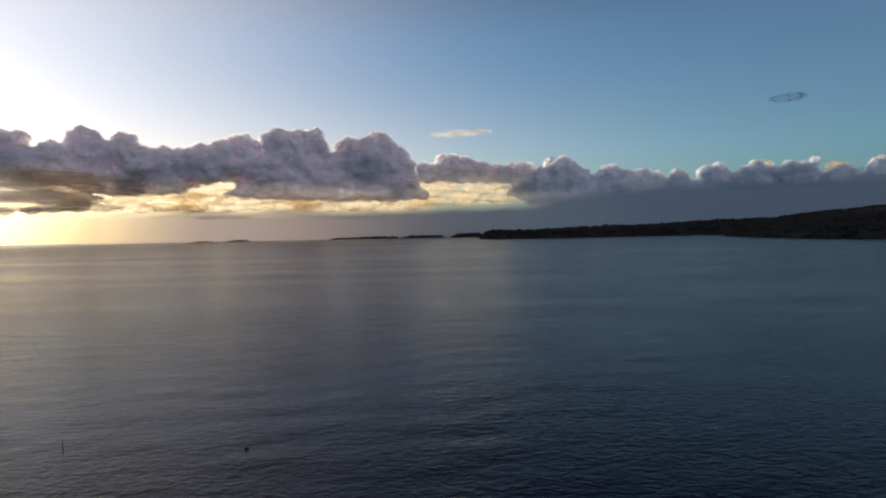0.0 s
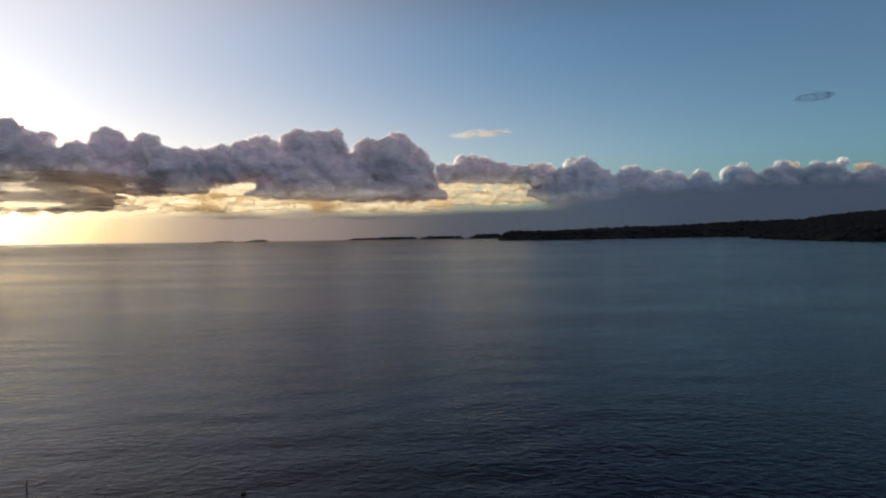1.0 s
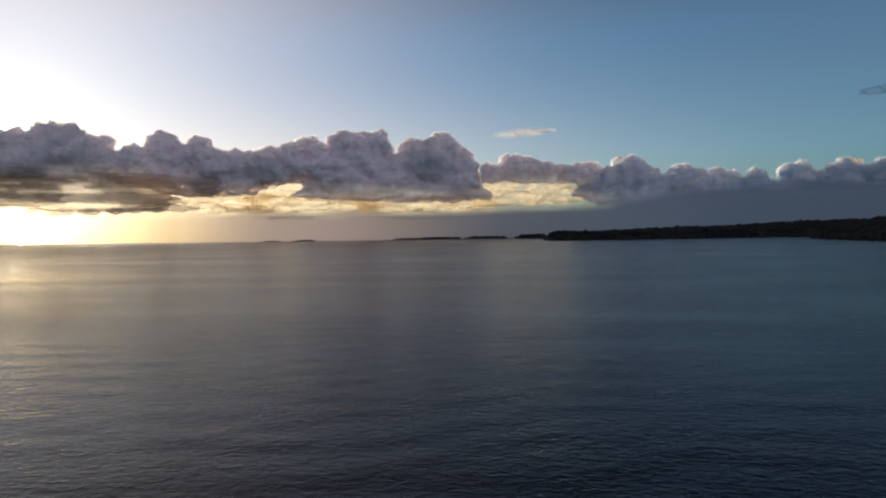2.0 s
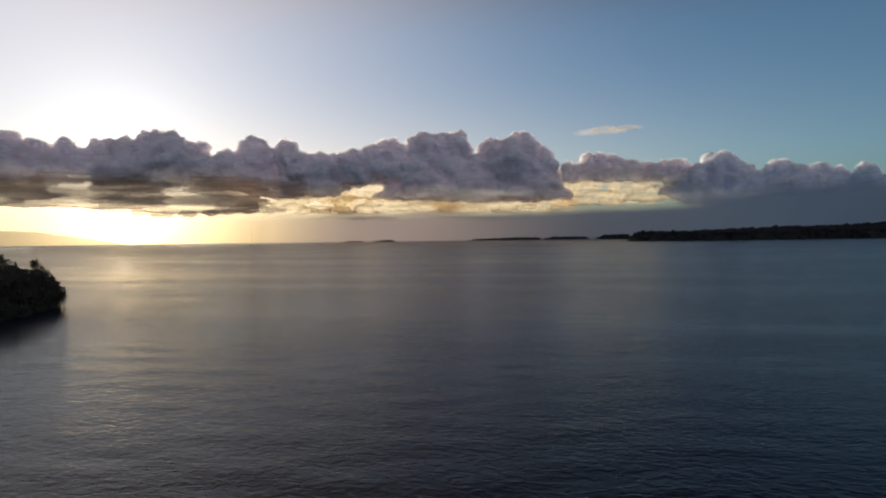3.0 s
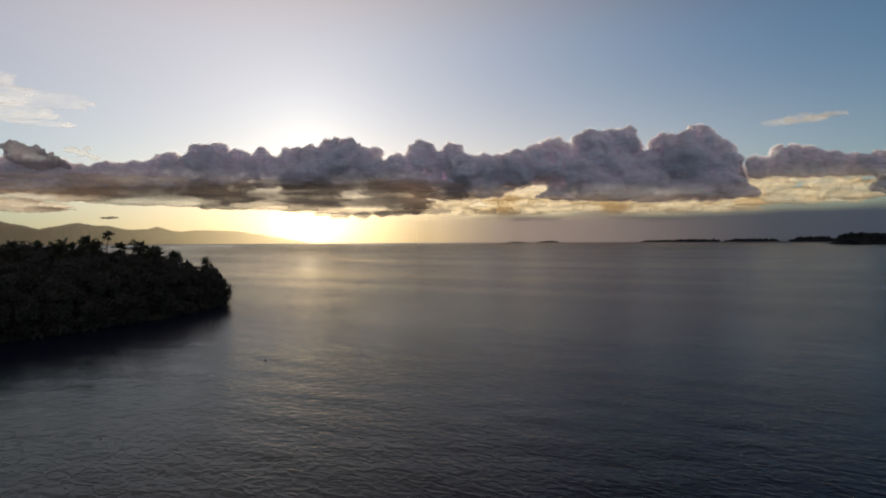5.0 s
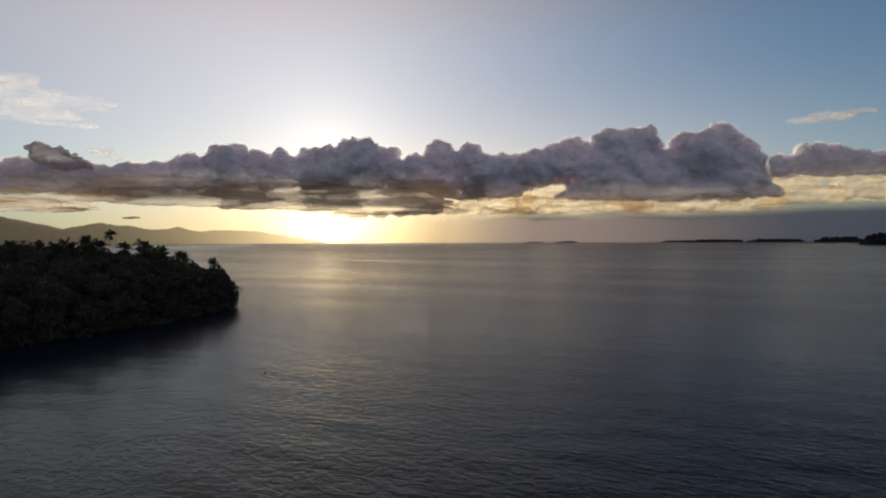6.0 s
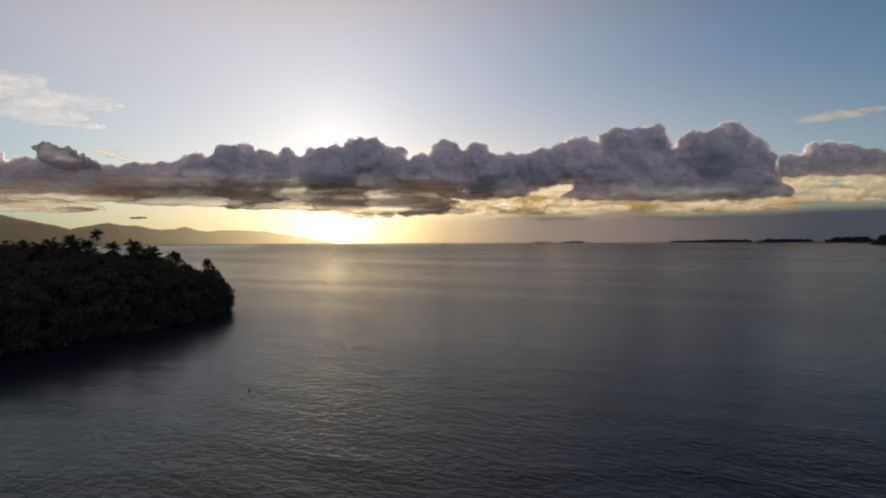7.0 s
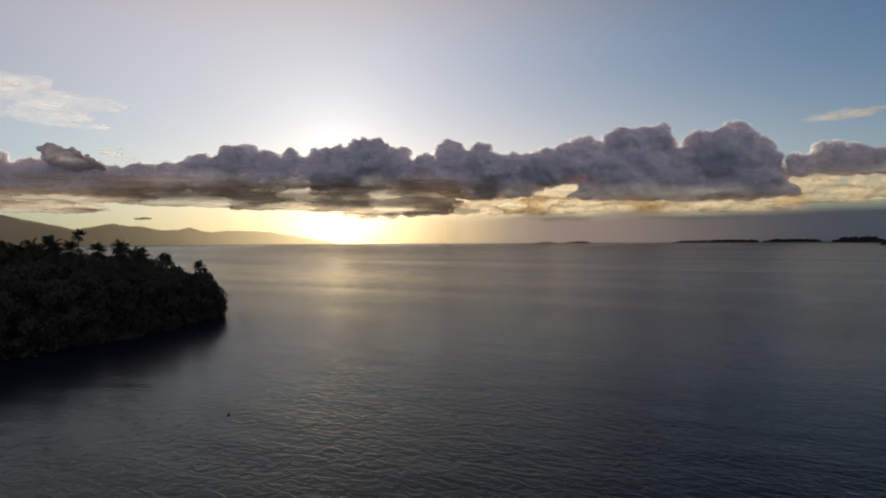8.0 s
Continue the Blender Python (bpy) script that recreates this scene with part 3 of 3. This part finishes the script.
# layered shelves that fill the lower half of the bank about the sun
for a0, a1, z0, z1, count, size in ((73, 61.5, 215, 300, 52, 18), (72, 58, 290, 440, 70, 26), (60, 48, 275, 460, 90, 26), (50, 40, 250, 480, 120, 26),
                                    (42, 32, 225, 480, 140, 26), (34, 26, 335, 460, 44, 24)):
    thin("layered warm grey cloud shelf under the cloud bank",
         [(r.uniform(a1, a0), r.uniform(z0, z1), size * r.uniform(0.6, 1.2)) for _ in range(count)],
         4520, int(a0 * 5 + 400), SHELF, 26.0, 14.0, 10.0, stretch=8.0, flat=0.28)
thin("thin grey-brown cloud shelf under the cloud bank", [(40, 222, 26), (38.5, 214, 30), (36.5, 218, 26), (34.5, 225, 24),
     (33, 236, 24), (32.2, 241, 22), (31.5, 245, 22), (30.6, 244, 21), (30, 243, 20), (29.2, 244, 17), (28.5, 245, 14)], 4600, 301, SHELF, 40, 18, fringe=(8,))
thin("small ragged grey cumulus cloud above the cloud bank", [(64.3, 602, 30), (63.9, 592, 40), (63.4, 578, 44), (62.8, 562, 44),
     (62.2, 545, 40), (61.6, 525, 34), (63.9, 555, 44), (63.0, 530, 48), (62.2, 515, 44), (61.0, 508, 26)], 4500, 303, FRAYED, 56, 34,
     9.0, stretch=1.5, flat=0.5)
thin("small dark cloud sliver low over the mountains", [(58.2, 186, 8), (57.9, 187, 10), (57.6, 187, 10), (57.3, 186, 8)], 4650, 302, SHELF, 8, 4, 6.0)

# unseen cloud beyond the camera's range, added to keep the sun off the sea
thin("unseen far grey cloud added to block the sun from the sea", [(46.6 - 1.2 * k, 1090 + 14 * math.sin(2.1 * k), 190) for k in range(7)],
     12000, 305, CLOUD, 50, 20, 36.0, stretch=2.0, flat=0.85)
# sunlit tops that show over the far bank
for k, lumps in enumerate(([(-18.2, 474, 20), (-18.7, 466, 22), (-19.3, 470, 16)], [(-24.4, 466, 24), (-24.9, 458, 26), (-25.4, 470, 16)],
                           [(-27.6, 488, 20), (-28.1, 494, 22), (-28.7, 488, 18)], [(-33.2, 446, 24), (-33.8, 450, 20)],
                           [(-36.3, 456, 30), (-36.9, 452, 26)])):
    thin("bright sunlit cloud top showing over the cloud bank", [(a, z - 24, 0.8 * w) for a, z, w in lumps], 4690, 340 + k, TOPS,
         30, 18, 7.0, stretch=2.0, flat=0.6)

# high wisps
thin("small bright wisp of cloud in the blue sky", [(0.4, 797, 16), (-0.6, 800, 20), (-1.6, 803, 22), (-2.6, 806, 20), (-3.6, 808, 15),
     (-4.2, 809, 12)], 4650, 311, WISP, 8, 6, 7.0, stretch=4.0, flat=0.5, fringe=(8,))
thin("small dark wisp of cloud in the blue sky",
     [(-30.2 + r.normal(0, 0.42), 886 + r.normal(0, 7), r.uniform(7, 14)) for _ in range(26)], 4600, 312, SMUDGE, 12, 9, 6.0,
     stretch=2.6, flat=0.8)
for k, (a0, a1, z0, z1, count) in enumerate(((72, 66, 1010, 1075, 9), (72, 61, 910, 990, 20), (72, 61.5, 795, 880, 22))):
    thin("bright cream streaks of high thin cloud",
         [(r.uniform(a1, a0), r.uniform(z0, z1), r.uniform(12, 34)) for _ in range(2 * count)], 4650, 320 + k, STREAK, 20, 14,
         8.0, stretch=7.0, flat=0.42)
thin("small pale ragged cloud above the cloud bank", [(60.4, 635, 22), (59.6, 615, 24), (58.7, 590, 18), (59.2, 640, 16)],
     4640, 330, WISP, 24, 14, 8.0, stretch=2.0)


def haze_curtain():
    """A sheet that stands in for haze along the horizon, from the sun's edge to the far side."""
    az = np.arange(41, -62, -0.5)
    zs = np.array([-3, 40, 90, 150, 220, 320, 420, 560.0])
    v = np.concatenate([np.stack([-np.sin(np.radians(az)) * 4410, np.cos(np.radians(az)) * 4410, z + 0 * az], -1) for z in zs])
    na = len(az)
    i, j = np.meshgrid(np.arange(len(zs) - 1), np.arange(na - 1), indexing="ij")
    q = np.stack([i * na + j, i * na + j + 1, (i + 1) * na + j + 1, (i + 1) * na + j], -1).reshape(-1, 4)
    tagged(new("backdrop", mesh_of("haze", v, q, HAZE, True)), "mauve grey haze painted on a curtain along the sea horizon", "haze",
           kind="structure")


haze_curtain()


# ---------------------------------------------------------------- the wooded point
POINT = [(-208, 230), (-199, 212), (-192, 190), (-187, 165), (-185, 140), (-189, 112), (-199, 84), (-215, 52), (-243, 10),
         (-280, -40), (-420, -60), (-460, 80), (-430, 190), (-340, 236), (-270, 246), (-225, 240)]


def point_rise(x, y, d):
    return np.minimum(d * 0.16, 3.0) + 7.5 * np.clip(d / 70, 0, 1) + 0.8 * rumple(x, y, 60, 12)


land("ground", POINT, point_rise, 4.0, SOIL, "dark wooded point of land sloping to the sea")


def tube(points, radii, sides=7):
    """A tapered, bent stem."""
    v, f = [], []
    for (x, y, z), w in zip(points, radii):
        for k in range(sides):
            a = 2 * math.pi * k / sides
            v.append((x + w * math.cos(a), y + w * math.sin(a), z))
    for i in range(len(points) - 1):
        for k in range(sides):
            m = (k + 1) % sides
            f.append((i * sides + k, i * sides + m, (i + 1) * sides + m, (i + 1) * sides + k))
    return np.array(v, np.float32), np.array(f, np.int32)


def leaf_cards(centres, size, r):
    """Small folded leaves turned every way, one about each centre."""
    n = len(centres)
    u = r.normal(size=(n, 3))
    u /= np.linalg.norm(u, axis=1)[:, None]
    w = np.cross(u, r.normal(size=(n, 3)))
    w /= np.linalg.norm(w, axis=1)[:, None]
    s = size * r.uniform(0.6, 1.4, (n, 1))
    lift = np.cross(u, w) * s * 0.2
    v = np.stack([centres - u * s, centres - w * s * 0.5 + lift, centres + u * s, centres + w * s * 0.5 + lift], 1)
    return v.reshape(-1, 3), np.arange(4 * n).reshape(n, 4)


def broad_tree(seed, tall, wide, leaves):
    """A broadleaf shore tree: bent trunk, limbs and a crown of leaves in uneven clumps."""
    r = np.random.default_rng(seed)
    tree = new("broadleaf_tree", None)
    lean = r.uniform(-0.8, 0.8, 2)
    pts = [(lean[0] * t * t, lean[1] * t * t, tall * 0.62 * t - 0.4 * (1 - t)) for t in np.linspace(0, 1, 5)]
    part("trunk", mesh_of("trunk", *tube(pts, np.linspace(0.28, 0.12, 5)), BARK, True), tree)
    clumps = []
    for k in range(9):
        a, t = r.uniform(0, 6.28), r.uniform(0.12, 1.0)
        reach = wide * r.uniform(0.25, 0.8) * (1.15 - 0.6 * t)
        p0 = pts[1 + int(t * 3)]
        tip = np.array([p0[0] + reach * math.cos(a), p0[1] + reach * math.sin(a), tall * (0.24 + 0.63 * t)])
        if k < 5:
            mid = (np.array(p0) + tip) / 2 + (0, 0, 0.3)
            part("limb", mesh_of("limb", *tube([p0, tuple(mid), tuple(tip)], (0.10, 0.07, 0.03), 5), BARK, True), tree)
        clumps.append((tip, wide * r.uniform(0.28, 0.5)))
    clumps.append((np.array([lean[0], lean[1], tall * 0.80]), wide * 0.5))
    cs = []
    for c, w in clumps:
        k = int(leaves / len(clumps))
        d = r.normal(size=(k, 3))
        d /= np.linalg.norm(d, axis=1)[:, None]
        cs.append(c + d * (w * r.uniform(0.45, 1.08, (k, 1)) ** 0.7) * (1, 1, 0.75))
    part("crown", mesh_of("crown", *leaf_cards(np.concatenate(cs), 0.42, r), LEAF), tree)
    return tagged(tree, "dark leafy shore tree in silhouette on the wooded point", "tree", "trees on the point")


def frond_mesh(seed, length):
    """A feather palm frond that arches out along +x and droops; leaflets hang from its rib."""
    r = np.random.default_rng(seed)
    n = 24
    t = np.linspace(0, 1, n)
    rib = np.stack([length * (t - 0.16 * t ** 3), 0.05 * np.sin(3 * t), length * (0.46 * t - 0.58 * t ** 2)], 1)
    v, f = [], []
    for k in range(n - 1):
        w = 0.06 * (1 - t[k]) + 0.015
        b = len(v)
        p, q = rib[k], rib[k + 1]
        v += [p + (0, w, 0), p - (0, w, 0), q - (0, w * 0.9, 0), q + (0, w * 0.9, 0)]
        f.append((b, b + 1, b + 2, b + 3))
    for k in range(3, n):
        span = length * 0.26 * math.sin(math.pi * min(1, 0.12 + 0.86 * t[k])) + 0.12
        for side in (-1, 1):
            p = rib[k]
            drop = r.uniform(0.35, 0.75)
            e = p + np.array([span * 0.55, side * span * 0.75, -span * drop])
            m = (p + e) / 2 + (0, 0, 0.10 * span)
            w = np.array([0.07, 0, 0.02])
            b = len(v)
            v += [p - w, p + w, m + w * 1.2, m - w * 1.2]
            f.append((b, b + 1, b + 2, b + 3))
            v += [m - w * 1.2, m + w * 1.2, e + w * 0.2, e - w * 0.2]
            f.append((b + 4, b + 5, b + 6, b + 7))
    return mesh_of("frond", np.array(v), np.array(f), PALM)


FRONDS = [frond_mesh(k, 4.0 + 0.35 * k) for k in range(4)]


def coconut_palm(x, y, crown, seed, spread=1.0):
    r = np.random.default_rng(seed)
    foot = float(point_rise(np.array(x), np.array(y), float(shore_distance(POINT, np.array([x]), np.array([y]))[0]))) - 0.3
    tall = crown - foot
    palm = new("coconut_palm", None)
    palm.location = (x, y, foot)
    lean = r.uniform(-1.6, 1.6, 2)
    pts = [(lean[0] * (t * t - 1), lean[1] * (t * t - 1), tall * t) for t in np.linspace(0, 1, 9)]
    part("trunk", mesh_of("trunk", *tube(pts, np.linspace(0.24, 0.13, 9), 8), BARK, True), palm)
    for k in range(28):
        fr = part("frond", FRONDS[r.integers(4)], palm)
        fr.location = (0, 0, tall - 0.1)
        fr.rotation_euler = (0, radians(r.uniform(-82, 62)), 2.4 * k + r.uniform(-0.3, 0.3))
        fr.scale = (spread, spread, spread)
    return tagged(palm, "coconut palm with feathery fronds standing above the trees", "palm", "palms on the point")


# the tall palm and the others along the skyline of the point
SKYLINE = [(-229.9, 196.0, 26.4, 0.56), (-255.9, 194.4, 22.8, 0.90), (-224.6, 185.6, 23.2, 0.85), (-235.6, 190.6, 22.6, 0.80),
           (-227.1, 182.3, 21.6, 0.80), (-251.8, 221.4, 22.4, 0.90), (-236.3, 220.1, 19.8, 0.75), (-243.0, 232.0, 17.6, 0.80),
           (-221.8, 231.9, 15.0, 0.72), (-226.1, 206.4, 21.6, 0.75), (-220.9, 209.4, 19.2, 0.70), (-238.6, 206.0, 21.4, 0.80),
           (-224.5, 175.6, 20.2, 0.80), (-231.0, 166.0, 21.0, 0.85), (-240.0, 152.0, 21.8, 0.90), (-226.0, 148.0, 19.6, 0.85),
           (-246.0, 172.0, 21.6, 0.90), (-246.0, 201.0, 21.6, 0.90),
           (-231.5, 214.0, 19.8, 0.80), (-241.0, 184.0, 22.0, 0.90), (-262.0, 188.0, 21.6, 0.90), (-236.0, 229.0, 17.2, 0.75)]
for k, (x, y, crown, spread) in enumerate(SKYLINE):
    coconut_palm(x, y, crown + 0.9, 500 + k, spread)

TREES = [broad_tree(600 + k, (13.5, 14.5, 12.5, 15.0, 11.5)[k], (4.4, 5.0, 4.6, 5.2, 4.0)[k], 1300) for k in range(5)]


def plant_trees():
    """The trees by the shore one by one, and the closed wood behind them as one mass."""
    r = np.random.default_rng(9)
    placed, wood = [], []
    first = list(TREES)
    crowns = []
    for tree in TREES:
        me = [o for o in tree.children if o.name.startswith("crown")][0].data
        v = np.empty(len(me.vertices) * 3, np.float32)
        me.vertices.foreach_get("co", v)
        crowns.append(v.reshape(-1, 3))
    for _ in range(14000):
        x, y = r.uniform(-305, -182), r.uniform(62, 246)
        if any((x - a) ** 2 + (y - b) ** 2 < 20 for a, b in placed):
            continue
        d = float(shore_distance(POINT, np.array([x]), np.array([y]))[0])
        if d < 3.0 or (d > 60 and r.uniform() < 0.55):
            continue
        placed.append((x, y))
        z = float(point_rise(np.array(x), np.array(y), d))
        size = r.uniform(0.92, 1.18) * min(1.0, 0.90 + 0.006 * d)
        m = Matrix.Translation((x, y, z)) @ Matrix.Rotation(r.uniform(0, 6.28), 4, "Z")
        if d > 36:
            v = spun(crowns[r.integers(5)]) * size + np.array([x, y, z], np.float32)
            wood.append((v, np.arange(len(v)).reshape(-1, 4)))
            continue
        if first:
            ob = first.pop()
            ob.matrix_basis = m
        else:
            ob = copy_thing(TREES[r.integers(5)], m)
        ob.scale = (size, size, size)
    v, f = gather(wood)
    tagged(new("wood", mesh_of("wood", v, f, LEAF)), "dense dark wood covering the inner part of the point", "forest",
           kind="stuff")


plant_trees()


def shore_bushes():
    """Mangrove and scrub hanging over the water's edge, too dense to count."""
    r = np.random.default_rng(11)
    cs = []
    for (x0, y0), (x1, y1) in zip(POINT, POINT[1:] + POINT[:1]):
        if min(x0, x1) < -345 or min(y0, y1) < 0:
            continue
        for _ in range(int(math.hypot(x1 - x0, y1 - y0) / 0.36)):
            t = r.uniform()
            x, y = x0 + (x1 - x0) * t, y0 + (y1 - y0) * t
            dx, dy = y1 - y0, -(x1 - x0)
            q = r.uniform(-2.0, 5.5) / math.hypot(dx, dy)
            w = r.uniform(1.2, 2.6)
            c = np.array([x + dx * q, y + dy * q, 0.2 + 7.6 * r.uniform() ** 1.5])
            d = r.normal(size=(70, 3))
            d /= np.linalg.norm(d, axis=1)[:, None]
            k = c + d * w * r.uniform(0.5, 1.05, (70, 1))
            cs.append(k[k[:, 2] > 0.15])
    v, f = leaf_cards(np.concatenate(cs), 0.42, r)
    tagged(new("shore_scrub", mesh_of("scrub", v, f, LEAF)), "dark mangrove scrub hanging over the waterline", "shrubs",
           kind="stuff")


shore_bushes()


# ---------------------------------------------------------------- things in the water
def stake(x, y, tall):
    post = new("wooden_stake", None)
    post.location = (x, y, 0)
    part("pole", mesh_of("pole", *tube([(0, 0, -1.5), (0.02, 0, tall * 0.5), (0.07, 0.02, tall)], (0.07, 0.06, 0.05), 8), WOOD, True), post)
    part("crossbar", mesh_of("crossbar", *tube([(-0.05, 0.0, tall * 0.45), (0.15, 0.02, tall * 0.6)], (0.04, 0.03), 6), WOOD, True), post)
    tagged(post, "thin dark wooden stake standing in the sea", "stake")


def fishing_float(x, y, size):
    b = new("fishing_float", None)
    b.location = (x, y, 0)
    v, f = ball(3, 91, 0.06, 1.2)
    part("body", mesh_of("body", v * (size, size * 0.8, size * 0.55) + (0, 0, size * 0.18), f, FLOAT, True), b)
    part("mooring_eye", mesh_of("mooring_eye", *tube([(0, 0, size * 0.5), (0.02, 0, size * 0.85)], (0.04, 0.03), 6), WOOD, True), b)
    tagged(b, "small dark fishing float resting on the sea", "float", "floats")


stake(-46.5, 71.4, 0.85)
for x, y, size in ((-111.0, 156.3, 0.27), (-23.8, 70.1, 0.26), (-162.0, 185.5, 0.26)):
    fishing_float(x, y, size)
